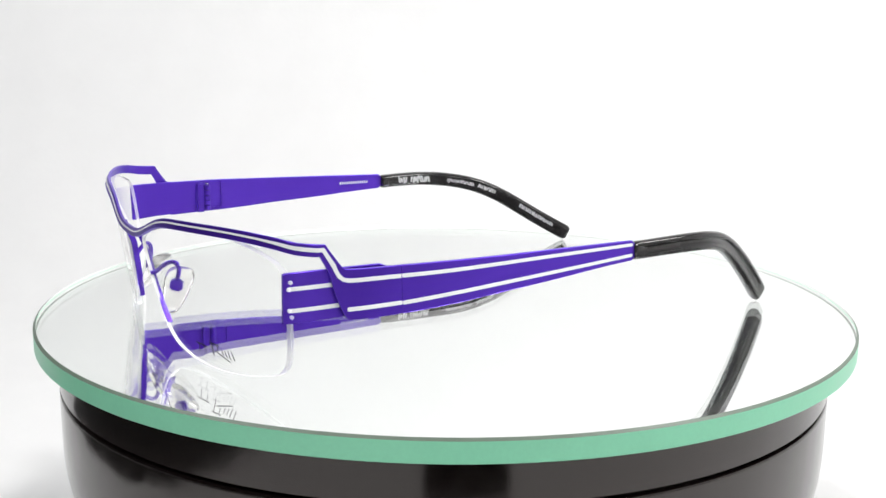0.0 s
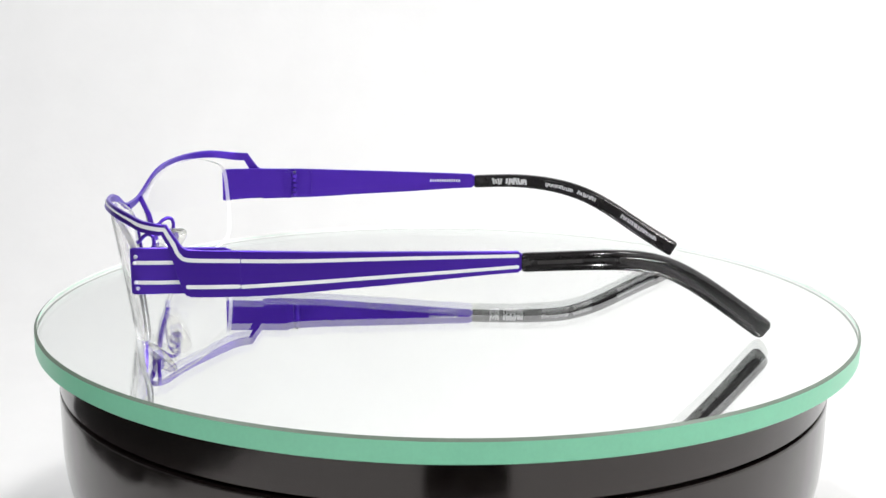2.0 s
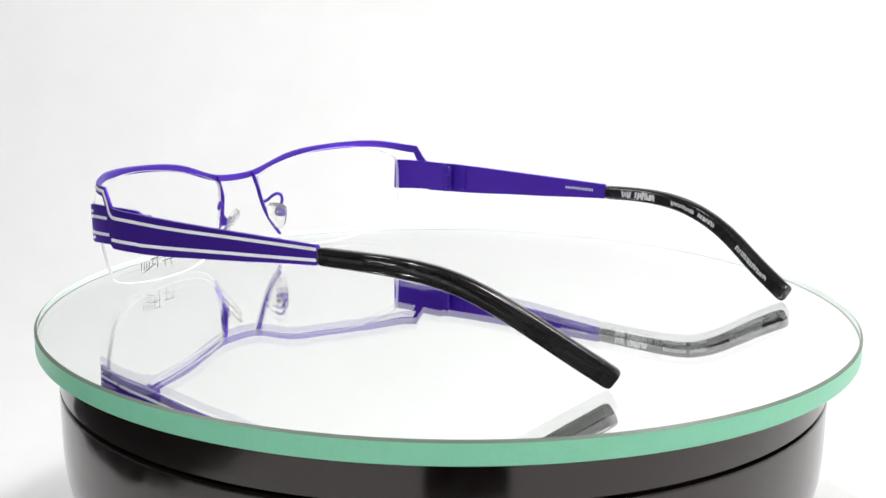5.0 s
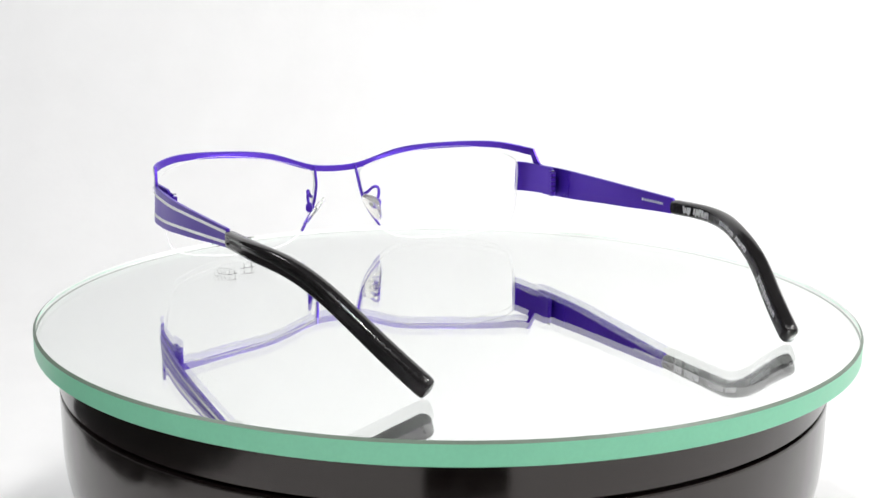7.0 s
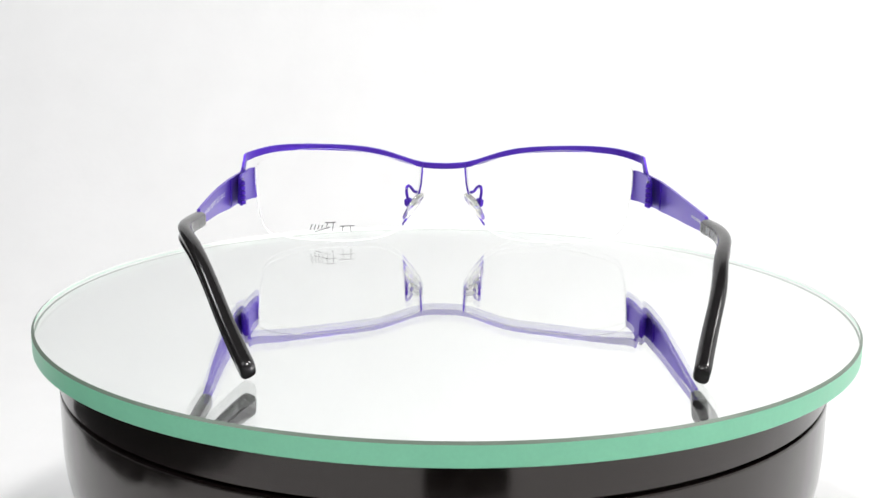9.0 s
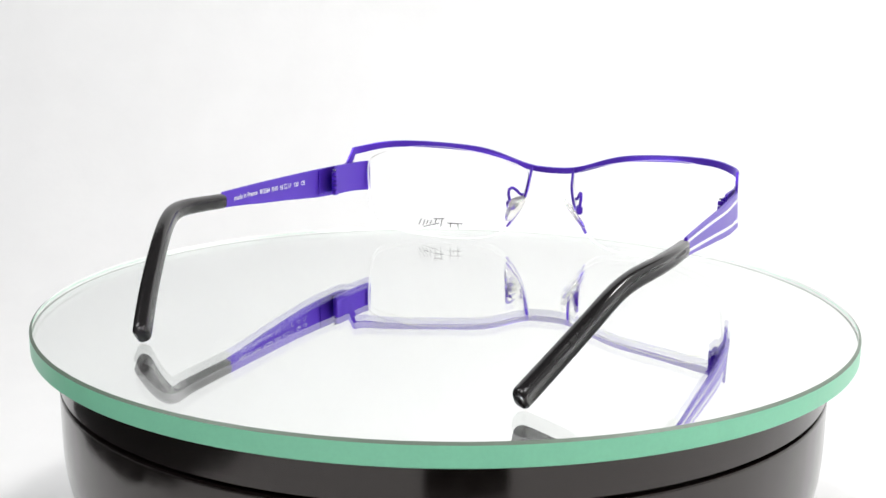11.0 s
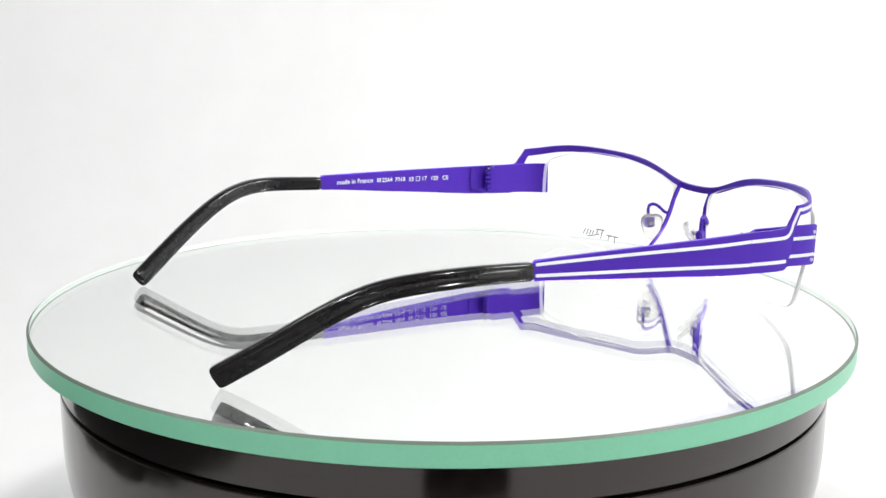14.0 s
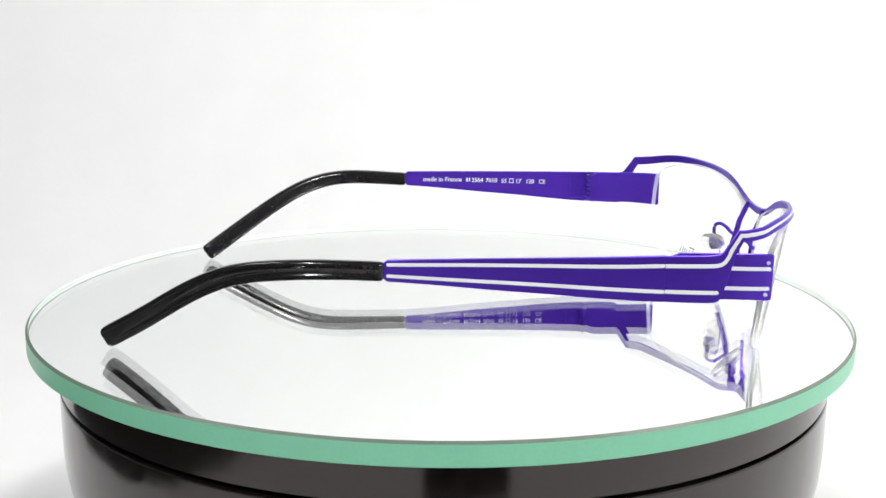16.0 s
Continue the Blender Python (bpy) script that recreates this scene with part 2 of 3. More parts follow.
def flat_strip(sg, path, width, out, thick, table=side_x):
    """An enamel line laid along a path of (y, z) on a side plate, with rounded ends."""
    pts = [Vector((p[0], p[1], 0)) for p in path]
    st = []
    for i, p in enumerate(pts):
        t = (pts[min(i + 1, len(pts) - 1)] - pts[max(i - 1, 0)]).normalized()
        nrm = Vector((-t.y, t.x, 0))
        if nrm.y < 0:
            nrm = -nrm
        w = width[i] / 2 if isinstance(width, (list, tuple)) else width / 2
        a, b = p + nrm * w, p - nrm * w
        st.append((on_side(sg, a.x, a.y, out, table), on_side(sg, b.x, b.y, out, table), (sg, 0, 0)))
    return ribbon(st, thick, 0.02)


def dense(path, per=4):
    out = []
    for (a, b), (c, d) in zip(path, path[1:]):
        out += [(a + (c - a) * k / per, b + (d - b) * k / per) for k in range(per)]
    return out + [path[-1]]


def capsule(path, width, cap=0.35):
    """Path and widths with rounded ends."""
    (a, b), (c, d) = path[0], path[1]
    n = math.hypot(c - a, d - b)
    start = (a + (c - a) / n * cap, b + (d - b) / n * cap)
    (e, f), (g, h) = path[-2], path[-1]
    m = math.hypot(g - e, h - f)
    end = (g - (g - e) / m * cap, h - (h - f) / m * cap)
    return [path[0], start, *path[1:-1], end, path[-1]], [width * 0.45, *[width] * len(path), width * 0.45]


def brow_bar(parent):
    left = [brow_station(-s) for s in reversed(brow_x)]
    right = [brow_station(s) for s in brow_x[1:]]
    def wing(sg):
        return [(on_side(sg, a[0] + AHEAD, a[1]), on_side(sg, b[0] + AHEAD, b[1]), (sg, 0, 0)) for a, b in SLOPE]
    # the corner is welded by sharing its neighbouring sections
    st = list(reversed(wing(-1))) + left[1:] + right[:-1] + wing(1)
    bar = part("brow_bar", ribbon(st, 0.75, 0.12), PURPLE, parent, "violet metal brow bar with a bridge")
    for sg in (-1, 1):
        line = []
        for s in brow_x[:-1]:
            top, low, out = brow_station(s * sg)
            k = 0.44
            w = 0.095 + 0.075 * max(0.0, min(1.0, (s - 58) / 6))
            a, b = top.lerp(low, k - w), top.lerp(low, k + w)
            lift = 0.14
            line.append((a + out * lift, b + out * lift, out))
        for p, q in SLOPE[:3]:
            p, q = Vector(p), Vector(q)
            a, b = p.lerp(q, 0.26), p.lerp(q, 0.62)
            line.append((on_side(sg, a.x + AHEAD, a.y, 0.12), on_side(sg, b.x + AHEAD, b.y, 0.12), (sg, 0, 0)))
        slope = [(58.2, 25.75), (57.6, 24.75), (56.8, 24.05), (55.8, 23.8), (54.5, 23.75), (53.2, 23.75), (52.0, 23.76), (50.6, 23.77), (48.8, 23.78), (46.7, 23.79), (44.75, 23.8)]
        for i, p in enumerate(slope):
            t = Vector(slope[min(i + 1, len(slope) - 1)]) - Vector(slope[max(i - 1, 0)])
            nrm = Vector((-t.y, t.x)).normalized() * -0.41
            a, b = Vector(p) - nrm, Vector(p) + nrm
            if a.y < b.y:
                a, b = b, a
            line.append((on_side(sg, a.x + AHEAD, a.y, 0.10), on_side(sg, b.x + AHEAD, b.y, 0.10), (sg, 0, 0)))
        part("stripe", ribbon(line, 0.12, 0.02), ENAMEL, bar, "white enamel stripe")
        path, w = capsule(dense([(56.2 + AHEAD, 18.1), (44.7 + AHEAD, 18.45)], 8), 0.82, 0.22)
        part("stripe", flat_strip(sg, path, w, 0.08, 0.2), ENAMEL, bar, "white enamel stripe")
    return bar


LENS_EDGE = [(8.3, 23.6), (8.4, 20), (9.4, 15.5), (10.9, 11), (13.4, 6.2), (17.6, 2.6), (23, 0.9), (30, 0.25), (37, 0.35), (44, 0.9), (50.5, 2.0), (55.4, 3.3),
             (58.2, 4.5), (59.9, 6.8), (61.2, 11.5), (62.0, 17), (62.6, 23.2), (62.3, 26.2), (59.9, 28.2), (55.4, 29.8), (49, 31.0), (42, 31.2), (34, 30.7), (25, 29.4), (16, 27.3), (10.2, 25.2)]


def closed_curve(points, per=6):
    n, out = len(points), []
    for i in range(n):
        p0, p1, p2, p3 = (Vector(points[(i + k) % n]) for k in (-1, 0, 1, 2))
        for k in range(per):
            t = k / per
            out.append(0.5 * (2 * p1 + (p2 - p0) * t + (2 * p0 - 5 * p1 + 4 * p2 - p3) * t * t + (3 * p1 - p0 - 3 * p2 + p3) * t ** 3))
    return out


def lens(parent, sg):
    edge = closed_curve(LENS_EDGE)
    c = Vector((36, 16))
    thick = 1.35
    rings = []
    scales = [0.02, 0.25, 0.5, 0.75, 0.93, 1.0]
    for s in scales:
        rings.append([(sg * q.x, lens_y(q.x, q.y), q.y) for q in (c + (p - c) * s for p in edge)])
    rings.append([(sg * p.x, lens_y(p.x, p.y) - thick * 0.5, p.y) for p in ((c + (q - c) * 1.006) for q in edge)])
    for s in reversed(scales):
        rings.append([(sg * q.x, lens_y(q.x, q.y) - thick, q.y) for q in (c + (p - c) * s for p in edge)])
    bm = loft(rings)
    n, k = len(edge), len(scales)
    for i, fc in enumerate(bm.faces):
        # on the nose side the edge's mirrored light is painted as plain white
        nasal = fc.calc_center_median().x * sg < 0.0150
        fc.material_index = (2 if nasal else 1) if (k - 1) * n <= i < (k + 1) * n else 0
    ob = part("lens", bm, [LENS, LENS_RIM, EDGE_GLEAM], parent, "clear rimless demo lens", shadow=False)
    # the nylon thread in the groove round the lower edge
    low = [p for p in edge if p.y < 17]
    low.sort(key=lambda p: math.atan2(p.y - 30, p.x - 36))
    thread = tube([(sg * q.x, lens_y(q.x, q.y) - thick * 0.5, q.y) for q in (c + (p - c) * 1.006 for p in low)], 0.17, 8)
    part("nylon_thread", thread, NYLON, ob, "clear nylon thread", shadow=False)
    return ob


def signature(parent, sg):
    """The maker's mark on the lens as plain dark strokes."""
    strokes = [((-30.6, 4.9), (-35.4, 4.9)), ((-32.0, 4.8), (-31.7, 3.1)), ((-34.4, 4.7), (-34.6, 3.4)), ((-37.6, 6.3), (-37.9, 3.5)), ((-37.0, 6.3), (-40.3, 6.2)), ((-38.8, 4.7), (-43.6, 3.4)),
               ((-39.6, 5.9), (-39.9, 4.9)), ((-41.2, 5.5), (-41.6, 4.5)), ((-42.4, 5.5), (-42.8, 4.3)), ((-43.5, 5.7), (-44.0, 4.0)), ((-44.7, 5.9), (-45.3, 4.2))]
    bm = bmesh.new()
    for (a, b), (c, d) in strokes:
        t = Vector((c - a, d - b)).normalized() * 0.12
        nrm = Vector((-t.y, t.x)) * 1.15
        qs = [Vector((a, b)) - t + nrm, Vector((c, d)) + t + nrm, Vector((c, d)) + t - nrm, Vector((a, b)) - t - nrm]
        f = [bm.verts.new(Vector((q.x, lens_y(abs(q.x), q.y) + 0.04, q.y)) * MM) for q in qs]
        g = [bm.verts.new(Vector((q.x, lens_y(abs(q.x), q.y) + 0.01, q.y)) * MM) for q in qs]
        bm.faces.new(f)
        bm.faces.new(list(reversed(g)))
        for i in range(4):
            j = (i + 1) % 4
            bm.faces.new((f[i], g[i], g[j], f[j]))
    part("mark", bm, INK, parent, "small dark handwritten-looking mark", smooth=False)


def nasal_rim(parent, sg):
    """The flat bar that runs down the nose side of a lens from the bridge."""
    line = smooth_path([(7.3, 25.9), (7.5, 24.0), (7.6, 22.0), (8.0, 18.5), (9.1, 14.2), (10.8, 10.4), (14.2, 5.2)], 5)
    st = []
    for i, p in enumerate(line):
        t = (line[min(i + 1, len(line) - 1)] - line[max(i - 1, 0)]).normalized()
        y = lens_y(p.x, p.y) + max(0.0, min(1.0, (p.y - 20.5) / 5.0)) * 1.3
        out = Vector((-1 * sg * abs(t.y), 0, t.x * -1 if t.y < 0 else t.x))
        st.append(((sg * (p.x - 0.4), y - 0.55, p.y), (sg * (p.x - 0.4), y - 1.95, p.y), out))
    return part("nasal_rim", ribbon(st, 0.6, 0.15), PURPLE, parent)


def nose_pad(parent, sg):
    f = lambda p: (sg * p[0], p[1], p[2])
    wire = smooth_path([f(p) for p in [(9.2, 81.2, 16.2), (10.2, 80.0, 16.6), (11.2, 78.6, 18.1), (12.0, 77.2, 18.9), (12.6, 76.0, 18.5), (12.7, 75.6, 16.9), (12.3, 75.9, 14.6)]], 6)
    arm = part("pad_arm", tube(wire, 0.5), PURPLE, parent, "bent violet wire")
    # the little box that clips into the pad
    bm = bmesh.new()
    bmesh.ops.create_cube(bm, size=1, matrix=Matrix.Translation(Vector(f((12.1, 76.0, 13.5))) * MM) @ Euler((0.15, 0, sg * 0.5)).to_matrix().to_4x4() @ Matrix.Diagonal((0.0020, 0.0027, 0.0027, 1)))
    bmesh.ops.bevel(bm, geom=bm.edges[:], offset=0.0004, segments=2, affect="EDGES")
    part("pad_box", bm, PURPLE, arm)
    # a thin rounded silicone leaf
    n = 28
    outline = []
    for k in range(n):
        a = k * math.tau / n
        ex = 3.0
        u = 3.5 * math.copysign(abs(math.cos(a)) ** (2 / ex), math.cos(a))
        v = 5.9 * math.copysign(abs(math.sin(a)) ** (2 / ex), math.sin(a))
        outline.append((u * (0.86 + 0.045 * v), v))
    rot = Euler((0.12, sg * -0.64, sg * 0.5)).to_matrix()
    c = Vector(f((10.7, 75.8, 12.0)))
    rings = []
    for s, d in ((0.05, 0.95), (0.6, 0.9), (0.88, 0.65), (1.0, 0.1), (0.97, -0.35), (0.7, -0.7), (0.05, -0.75)):
        rings.append([tuple(c + rot @ Vector((sg * d * -1, u * s, v * s))) for u, v in outline])
    pad = part("nose_pad", loft(rings), SILICONE, parent, "clear silicone nose pad", shadow=False)
    core = loft([[tuple(c + rot @ Vector((sg * 0.2 + sg * d, 0.9 * math.cos(k * math.tau / 12) * 1.0, 1.9 + 0.9 * math.sin(k * math.tau / 12)))) for k in range(12)] for d in (-0.3, 0.3)])
    part("insert", core, STEEL, pad, "small metal insert")
    return pad


inner_x = spline([40, 48, 58, 66, 68.6, 70], [64.6, 64.7, 64.6, 64.2, 63.7, 63.2])


def end_piece(parent, sg):
    """The inner plate that holds the lens, with two enamel lines and clear plugs."""
    st, raw = [], []
    for y, top, low in ((68.4, 25.6, 16.0), (67.9, 25.85, 15.8), (66.8, 25.95, 15.85), (64.0, 26.05, 16.05), (60, 26.1, 16.3), (54, 26.15, 16.5), (48.4, 26.15, 16.7), (47.0, 25.6, 17.2)):
        raw.append((y + 1.1, top, low))
    for (y0, a0, b0), (y1, a1, b1) in zip(raw, raw[1:]):
        for k in range(4):
            u = k / 4
            y, top, low = y0 + (y1 - y0) * u, a0 + (a1 - a0) * u, b0 + (b1 - b0) * u
            st.append((on_side(sg, y, top, 0, inner_x), on_side(sg, y, low, 0, inner_x), (sg, 0, 0)))
    y, top, low = raw[-1]
    st.append((on_side(sg, y, top, 0, inner_x), on_side(sg, y, low, 0, inner_x), (sg, 0, 0)))
    plate = part("end_piece", ribbon(st, 0.8, 0.12), PURPLE, parent)
    fore = 1.1
    for path in ([(67.7 + fore, 22.75), (62, 22.95), (57.6, 23.05)], [(67.5 + fore, 18.45), (62, 18.7), (56.6, 18.95)]):
        p, w = capsule(dense(path, 8), 0.82)
        part("stripe", flat_strip(sg, p, w, 0.08, 0.2, inner_x), ENAMEL, plate, "white enamel stripe")
    for y, z in ((67.1, 24.1), (67.4, 22.7), (66.9, 17.2), (67.3, 18.5)):
        a = on_side(sg, y + fore, z, 0.0, inner_x)
        part("plug", tube([a + Vector((sg * -0.5, 0, 0)), a + Vector((sg * 0.32, 0, 0)), a + Vector((sg * 0.45, 0, 0))], [0.42, 0.42, 0.2], 10), NYLON, plate, "clear nylon plug", shadow=False)
    # hinge: a block behind the wing, five knuckles on a pin, and a screw
    hx, hy = sg * 64.2, 46.9 + AHEAD
    hinge = part("hinge", rounded_box((hx - sg * 0.3, hy, 21.0), (1.6, 2.6, 8.8), 0.4), PURPLE, parent, "violet metal hinge")
    for k in range(5):
        z = 17.9 + 1.5 * k
        part("knuckle", tube([(hx - sg * 1.0, hy - 1.9, z - 0.66), (hx - sg * 1.0, hy - 1.9, z - 0.54), (hx - sg * 1.0, hy - 1.9, z + 0.54), (hx - sg * 1.0, hy - 1.9, z + 0.66)], [0.62, 0.88, 0.88, 0.62], 14), PURPLE, hinge)
    part("screw", tube([(hx - sg * 1.0, hy - 1.9, 25.0), (hx - sg * 1.0, hy - 1.9, 25.35)], 0.6, 12), STEEL, hinge)
    return plate


def rounded_box(c, size, r):
    bm = bmesh.new()
    bmesh.ops.create_cube(bm, size=1, matrix=Matrix.Translation(Vector(c) * MM) @ Matrix.Diagonal((size[0] * MM, size[1] * MM, size[2] * MM, 1)))
    bmesh.ops.bevel(bm, geom=bm.edges[:], offset=r * MM, segments=2, affect="EDGES")
    return bm


# each temple lies a little differently: outer face x, and the sleeve's centre line
TEMPLE = {
    -1: dict(x=spline([-16, 15, 46, 70], [65.3, 66.9, 66.75, 64.0]), end=-13.35, lift=spline([-16, 44.6], [0.0, 0.0]),
             keys=[-13.2, -24.2, -34.2, -44.2, -54.3, -64.4, -74.45], sx=[64.7, 65.0, 64.2, 60.0, 54.8, 49.45, 43.4], sz=[23.1, 23.55, 23.5, 21.45, 16.2, 9.2, 1.9], stop=-74.35),
    1: dict(x=spline([-16, 15, 46, 70], [66.8, 67.0, 66.75, 64.0]), end=-12.85, lift=spline([-16, 44.6], [-1.3, 0.0]),
            keys=[-12.85, -25.85, -35.85, -45.8, -55.8, -65.7, -75.7], sx=[66.2, 66.3, 64.75, 61.4, 58.4, 54.35, 50.4], sz=[21.9, 22.15, 21.5, 19.5, 15.0, 8.7, 2.7], stop=-76.7),
}


def temple(parent, sg):
    d = TEMPLE[sg]
    tab, end, lift = d["x"], d["end"], d["lift"]
    upper = spline([end, 8, 26, 44.6], [25.6, 25.75, 25.8, 25.9])
    lower = spline([end, -4, 8, 26, 36, 44.6], [21.1, 20.45, 19.3, 17.8, 16.85, 16.3])
    seam = 44.63 + AHEAD
    ys = [seam, 40, 32, 24, 16, 8, 0, -6, end + 3, end + 0.8, end + 0.3]
    st = []
    for i, y in enumerate(ys):
        a, b = upper(y) + lift(y), lower(y) + lift(y)
        if i == len(ys) - 1:
            a, b = a - 0.5, b + 0.5
        st.append((on_side(sg, y, a, 0, tab), on_side(sg, y, b, 0, tab), (sg, 0, 0)))
    st.append((on_side(sg, end - 3, 24.0 + lift(end), -0.35, tab), on_side(sg, end - 3, 22.6 + lift(end), -0.35, tab), (sg, 0, 0)))
    arm = part("temple", ribbon(st, 0.9, 0.14), PURPLE, parent, "flat tapering violet metal temple arm")
    s1 = spline([end, 2, 20, 36, 44.6], [24.68, 24.5, 24.2, 23.85, 23.8])
    s2 = spline([end, 2, 20, 36, 44.6], [22.35, 21.35, 20.2, 19.05, 18.45])
    for s in (s1, s2):
        path, w = capsule([(y, s(y) + lift(y)) for y in np.linspace(seam, end + 0.7, 16)], 0.80, 0.22)
        w = [v * (1 - 0.12 * i / len(w)) for i, v in enumerate(w)]
        part("stripe", flat_strip(sg, path, w, 0.07, 0.2, tab), ENAMEL, arm, "white enamel stripe")
    # a raised frame round the knuckles on the inner face
    hx, hy = sg * (tab(42.0) - 0.98), seam - 3.4
    for dy, dz, sy, sz in ((0.0, -3.9, 3.0, 0.3), (0.0, 3.9, 3.0, 0.3), (-1.45, 0.0, 0.3, 8.1)):
        part("hinge_frame", rounded_box((hx, hy + dy, 21.3 + dz), (0.34, sy, sz), 0.1), PURPLE, arm)
    sleeve(arm, sg)
    return arm


def sleeve_frame(sg, y):
    d = TEMPLE[sg]
    fx, fz = spline(d["keys"][::-1], d["sx"][::-1]), spline(d["keys"][::-1], d["sz"][::-1])
    h = 0.2
    p = Vector((sg * fx(y), y, fz(y)))
    t = (Vector((sg * fx(y - h), y - h, fz(y - h))) - Vector((sg * fx(y + h), y + h, fz(y + h)))).normalized()
    side = Vector((sg, 0, 0))
    up = side.cross(t).normalized()
    if up.z < 0:
        up = -up
    out = t.cross(up).normalized()
    if out.x * sg < 0:
        out = -out
    return p, t, up, out


def sleeve(parent, sg):
    """The black temple tip: a ridged oblong section that bends down behind the ear."""
    d = TEMPLE[sg]
    section = [(1.02, 0.50), (1.07, 0.64), (1.20, 0.80), (1.33, 0.97), (1.38, 1.14), (1.31, 1.40), (1.10, 1.72), (0.78, 1.97), (0.30, 2.10), (-0.45, 2.06), (-1.15, 1.82), (-1.62, 1.40), (-1.78, 0.95),
               (-1.80, 0.0), (-1.78, -0.95), (-1.62, -1.40), (-1.15, -1.82), (-0.45, -2.06), (0.30, -2.10), (0.78, -1.97), (1.10, -1.72), (1.31, -1.40), (1.38, -1.14), (1.33, -0.97), (1.20, -0.80),
               (1.07, -0.64), (1.02, -0.50), (1.00, 0.0)]
    ys = [d["keys"][0] - 0.0, d["keys"][0] - 0.25, d["keys"][0] - 0.9] + list(np.linspace(d["keys"][0] - 2.5, d["stop"] + 1.9, 46)) + [d["stop"] + 1.0, d["stop"] + 0.45, d["stop"] + 0.12, d["stop"]]
    rings = []
    for i, y in enumerate(ys):
        p, t, up, out = sleeve_frame(sg, y)
        k = {0: 0.82, 1: 0.94, len(ys) - 1: 0.62, len(ys) - 2: 0.85, len(ys) - 3: 0.955, len(ys) - 4: 0.995}.get(i, 1.0)
        u = max(0.0, min(1.0, (-y - 20) / 50))
        grow = 1.0 + 0.20 * u
        fade = max(0.0, min(1.0, (y - d["stop"] - 1.5) / 4.0)) * min(1.0, max(0.0, (d["keys"][0] - 1.0 - y) / 2.0))
        shape = [(1.38 + (a - 1.38) * fade if a > 0.9 and abs(b) < 1.1 else a, b) for a, b in section]
        rings.append([tuple(p + out * a * k * (1.0 + 0.12 * u) + up * b * k * grow) for a, b in shape])
    tip = part("temple_tip", loft(rings), BLACK, parent, "glossy black plastic temple tip")
    core = []
    for y in np.linspace(d["keys"][0] - 3.0, d["keys"][0] - 13.0, 12):
        p, t, up, out = sleeve_frame(sg, y)
        core.append((p + out * 1.035 + up * 0.40, p + out * 1.035 - up * 0.40, out))
    part("core", ribbon(core, 0.2, 0.02), CORE, tip, "brownish metal core showing through the tip")
    if sg > 0:
        rng = random.Random(5)
        # (from, to, height, thickness of a stroke, number of strokes)
        for y0, y1, high, bold, count in ((-18.6, -22.0, 2.4, 0.66, 4), (-23.2, -30.4, 2.6, 0.70, 9), (-36.5, -45.5, 1.6, 0.42, 15), (-46.6, -52.5, 1.6, 0.42, 10), (-60.5, -71.5, 1.6, 0.44, 17)):
            for k in range(count):
                ya = y0 + (y1 - y0) * (k + rng.uniform(0.0, 0.25)) / count
                yb, lean = ya - bold, rng.uniform(-0.25, 0.35)
                hh, rise = high / 2 * rng.uniform(0.65, 1.0), rng.uniform(-0.12, 0.12)
                bm, quad = bmesh.new(), []
                for y, v in ((ya, hh), (yb, hh), (yb, -hh), (ya, -hh)):
                    p, t, up, out = sleeve_frame(sg, y + lean * v)
                    quad.append(p - out * (1.80 * (1.0 + 0.12 * max(0.0, min(1.0, (-y - 20) / 50))) + 0.03) + up * (v * 0.9 + rise))
                bm.faces.new([bm.verts.new(q * MM) for q in quad])
                bmesh.ops.solidify(bm, geom=bm.faces[:], thickness=0.00002)
                part("printed_bar", bm, PRINT, tip, "small white printed bar", smooth=False)


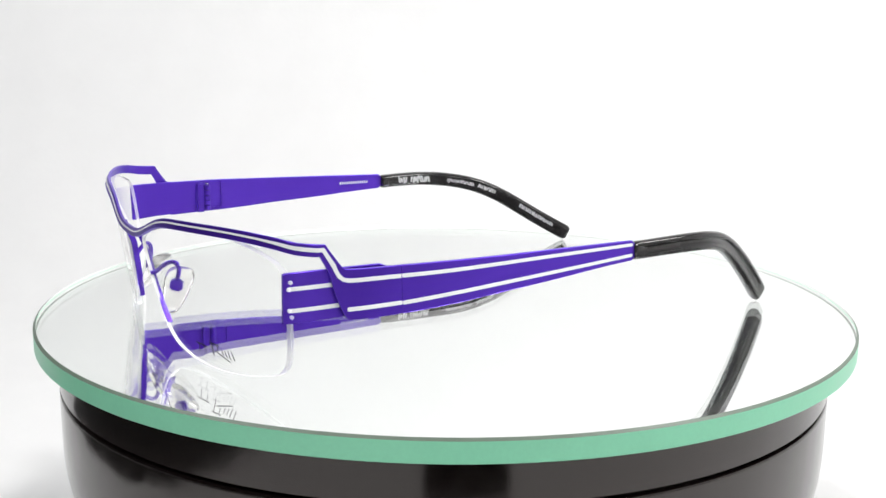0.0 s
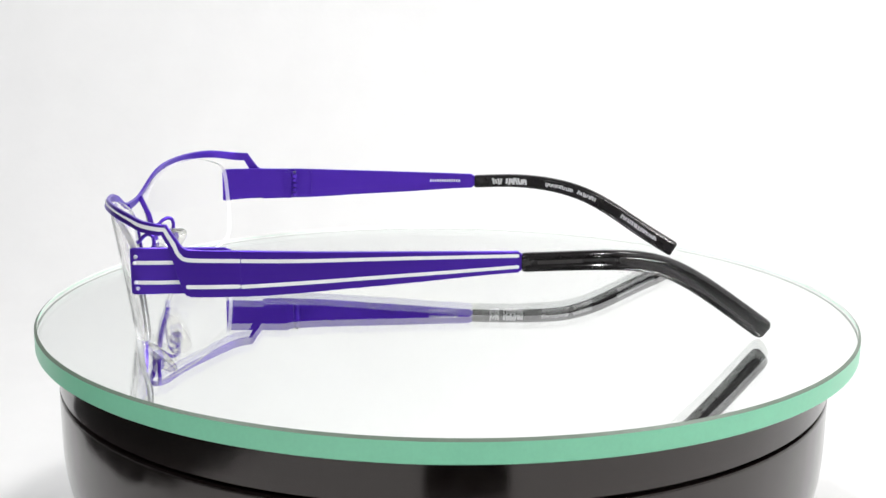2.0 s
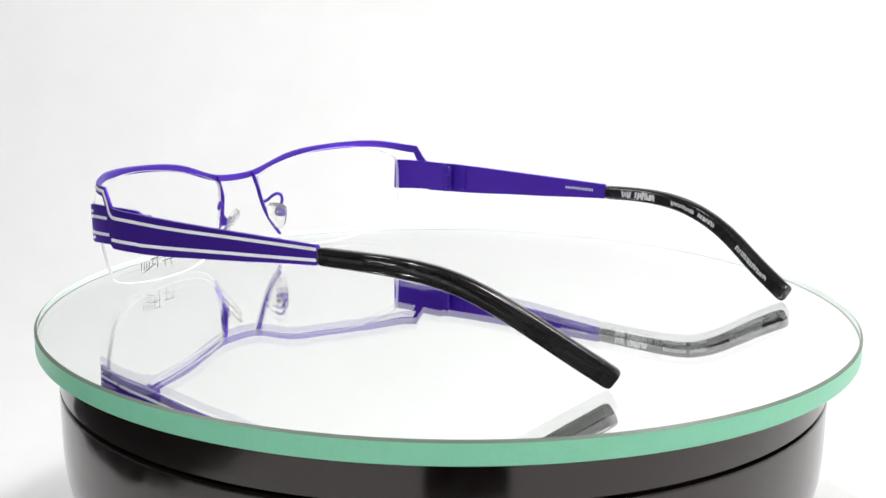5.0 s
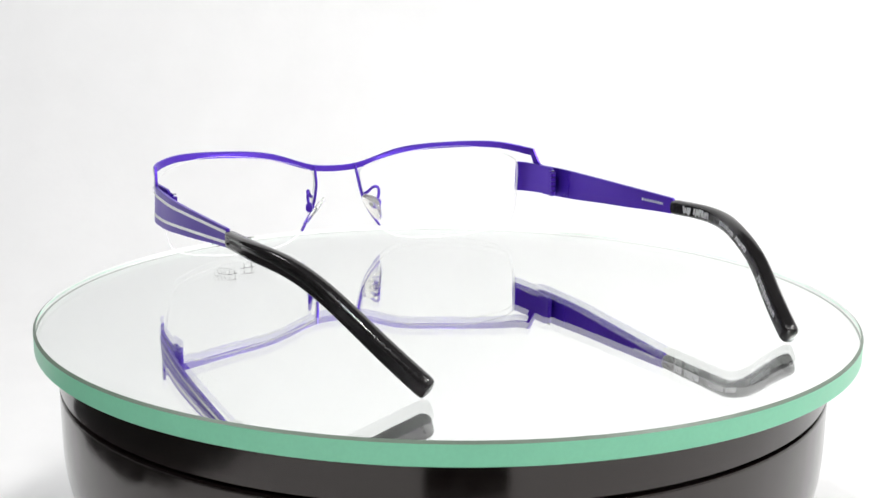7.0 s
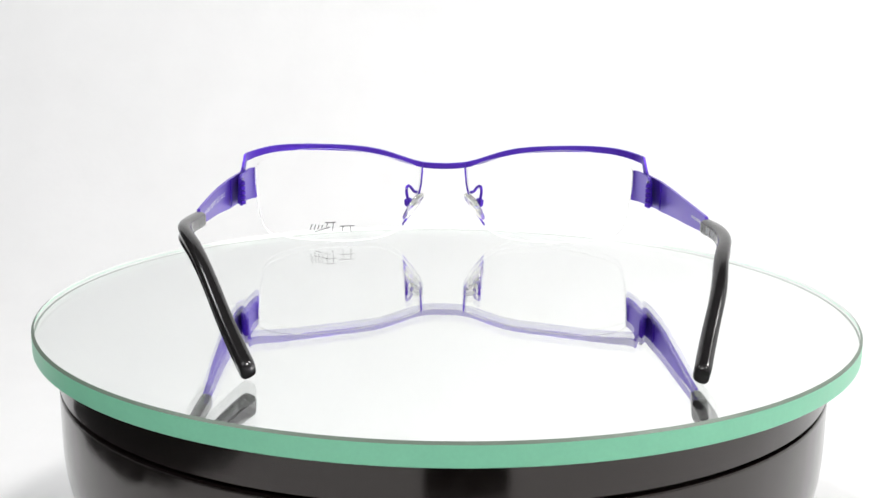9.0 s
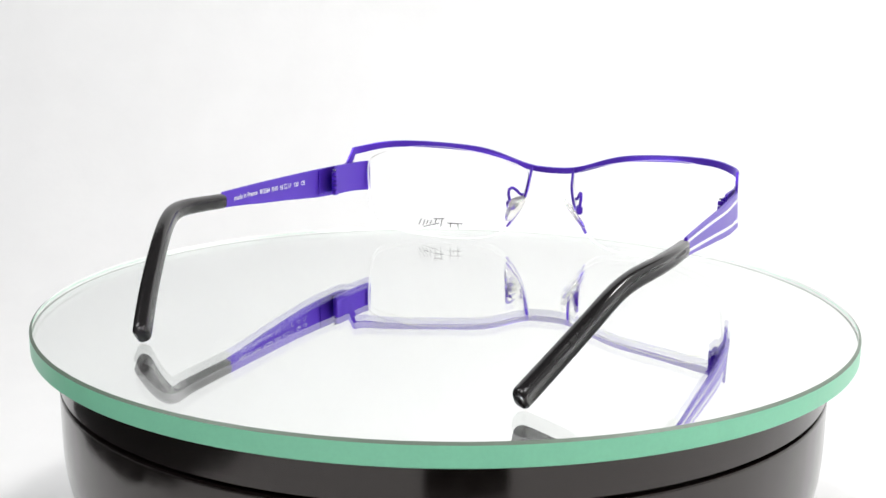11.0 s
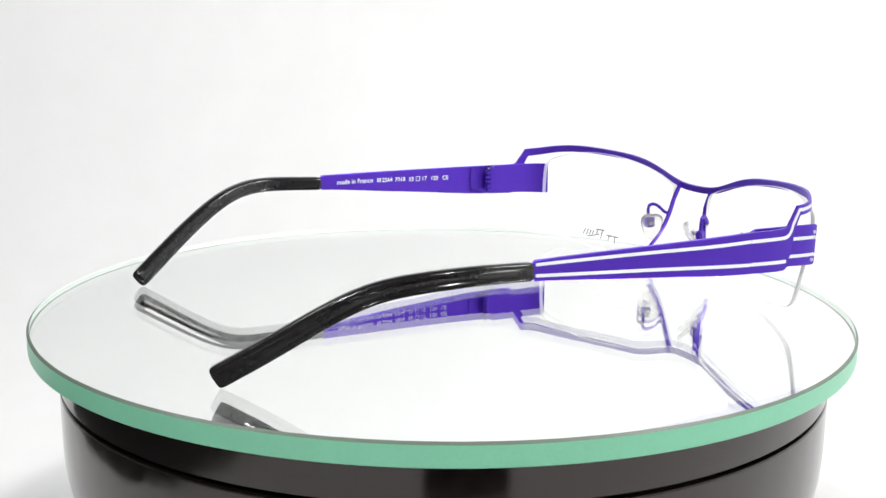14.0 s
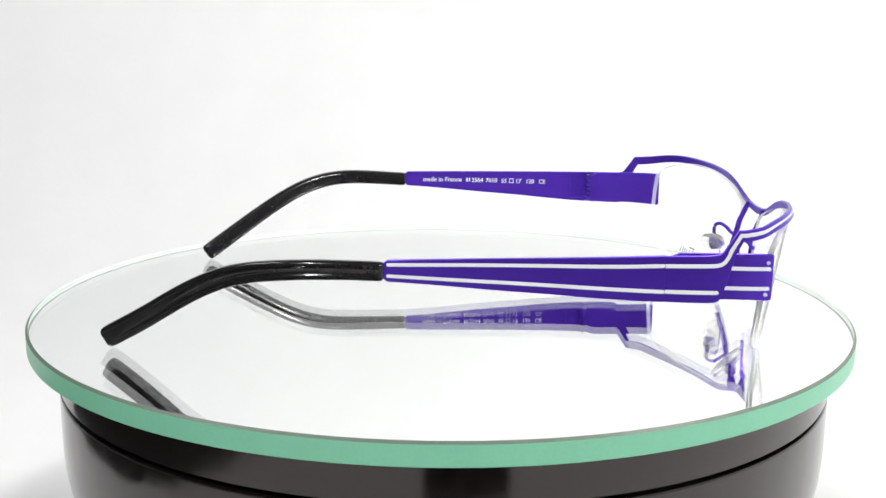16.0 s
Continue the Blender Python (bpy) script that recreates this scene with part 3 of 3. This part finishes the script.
def lettering(parent, sg):
    """White printing on the inner face of the temple arm."""
    d = TEMPLE[sg]
    tab = d["x"]

    def wrap(points, faces, name, label):
        bm = bmesh.new()
        vs = [bm.verts.new(Vector((sg * (tab(y) - 0.9 - 0.03), y, z)) * MM) for y, z in points]
        for f in faces:
            try:
                bm.faces.new([vs[i] for i in f])
            except ValueError:
                pass
        part(name, bm, PRINT, parent, label, smooth=False)

    def word(text, y, z, size):
        cu = bpy.data.curves.new("lettering", "FONT")
        cu.body, cu.size, cu.resolution_u, cu.offset = text, size, 2, 0.03
        tmp = bpy.data.objects.new("lettering", cu)
        scene.collection.objects.link(tmp)
        dg = bpy.context.evaluated_depsgraph_get()
        me = bpy.data.meshes.new_from_object(tmp.evaluated_get(dg))
        wide = max(v.co.x for v in me.vertices)
        wrap([(y + v.co.x, z + v.co.y) for v in me.vertices], [tuple(p.vertices) for p in me.polygons], "lettering", "white printed words")
        bpy.data.objects.remove(tmp)
        return wide

    def bar(y0, y1, z0, z1, name="printing", label="small white printed bar"):
        wrap([(y0, z0), (y1, z0), (y1, z1), (y0, z1)], [(0, 1, 2, 3)], name, label)

    if sg < 0:
        z = 22.3
        word("made in France", -7.4, z + 0.1, 2.05)
        for k in range(2):
            bar(6.75 + 0.8 * k, 7.2 + 0.8 * k, z + 0.05, z + 1.3)
        word("2564", 8.45, z - 0.05, 1.9)
        word("7010", 13.1, z - 0.15, 1.9)
        word("55", 18.2, z - 0.3, 1.9)
        y = 20.8
        for a, b, c, e in ((0, 1.5, 0, 0.2), (0, 1.5, 1.3, 1.5), (0, 0.2, 0.2, 1.3), (1.3, 1.5, 0.2, 1.3)):
            bar(y + a, y + b, z - 0.35 + c, z - 0.35 + e)
        word("17", 22.9, z - 0.35, 1.9)
        word("120", 26.2, z - 0.4, 1.9)
        word("CE", 30.5, z - 0.45, 1.9)
    else:
        for k in range(13):
            bar(-8.0 + 0.78 * k, -7.62 + 0.78 * k, 21.8, 22.5 + 0.12 * ((k * k) % 5 % 3))


def eyeglasses():
    g = new("eyeglasses")
    tagged(g, "violet metal half-rim spectacles with white stripes and black tips", "glasses")
    brow_bar(g)
    for sg in (-1, 1):
        le = lens(g, sg)
        if sg < 0:
            signature(le, sg)
        nasal_rim(g, sg)
        nose_pad(g, sg)
        end_piece(g, sg)
        arm = temple(g, sg)
        lettering(arm, sg)
    return g


def dark_block(name, label, category, c, size, r, turn):
    bm = rounded_box((0, 0, 0), size, r)
    ob = part(name, bm, DRUM)
    ob.matrix_world = pose(c[0] * MM, c[1] * MM, c[2] * MM, 0, 0, turn)
    return tagged(ob, label, category)




def dark_stand_in():
    """A rumpled black sheet with a ragged hem, added out of view to darken its image in the side of the drum."""
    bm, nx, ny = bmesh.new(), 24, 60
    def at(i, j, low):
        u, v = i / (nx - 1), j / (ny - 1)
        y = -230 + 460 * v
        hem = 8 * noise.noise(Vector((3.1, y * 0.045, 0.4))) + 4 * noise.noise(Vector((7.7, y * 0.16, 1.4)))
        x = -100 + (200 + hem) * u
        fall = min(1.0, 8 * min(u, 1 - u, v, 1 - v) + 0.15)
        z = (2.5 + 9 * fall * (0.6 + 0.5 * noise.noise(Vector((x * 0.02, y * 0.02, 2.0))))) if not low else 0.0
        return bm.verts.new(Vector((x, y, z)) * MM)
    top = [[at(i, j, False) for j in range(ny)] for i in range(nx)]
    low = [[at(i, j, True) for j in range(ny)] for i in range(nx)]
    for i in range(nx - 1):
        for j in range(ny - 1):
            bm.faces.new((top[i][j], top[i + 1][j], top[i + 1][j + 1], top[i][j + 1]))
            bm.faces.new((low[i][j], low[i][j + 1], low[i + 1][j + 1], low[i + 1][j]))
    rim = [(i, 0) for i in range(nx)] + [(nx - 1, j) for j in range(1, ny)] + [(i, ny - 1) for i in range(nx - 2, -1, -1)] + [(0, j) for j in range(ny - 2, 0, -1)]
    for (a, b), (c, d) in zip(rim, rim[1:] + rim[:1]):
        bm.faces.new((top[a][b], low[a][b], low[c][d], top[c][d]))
    ob = part("black_stand_in", bm, FELT)
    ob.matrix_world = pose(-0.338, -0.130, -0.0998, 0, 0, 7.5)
    return tagged(ob, "rumpled black stand-in for the unseen dark thing mirrored in the drum", "cloth")


dark_stand_in()
dark_block("camera_foot", "matt black camera support standing before the turntable", "tripod", (27, -318, -94), (92, 80, 12), 3, 0)
base = turntable()
disc = mirror_disc()
glasses = eyeglasses()


def motions():
    times = [0.5 * k for k in range(33)]
    walk(disc, [(t, pose(AXIS, 0, 0, 0, 0, SPIN * (t - FACING))) for t in times])
    walk(glasses, [(t, pose(AXIS, 0, 0, 0, 0, SPIN * (t - FACING) + YAW) @ Matrix.Translation((ASIDE, 0, 0))) for t in times])


motions()
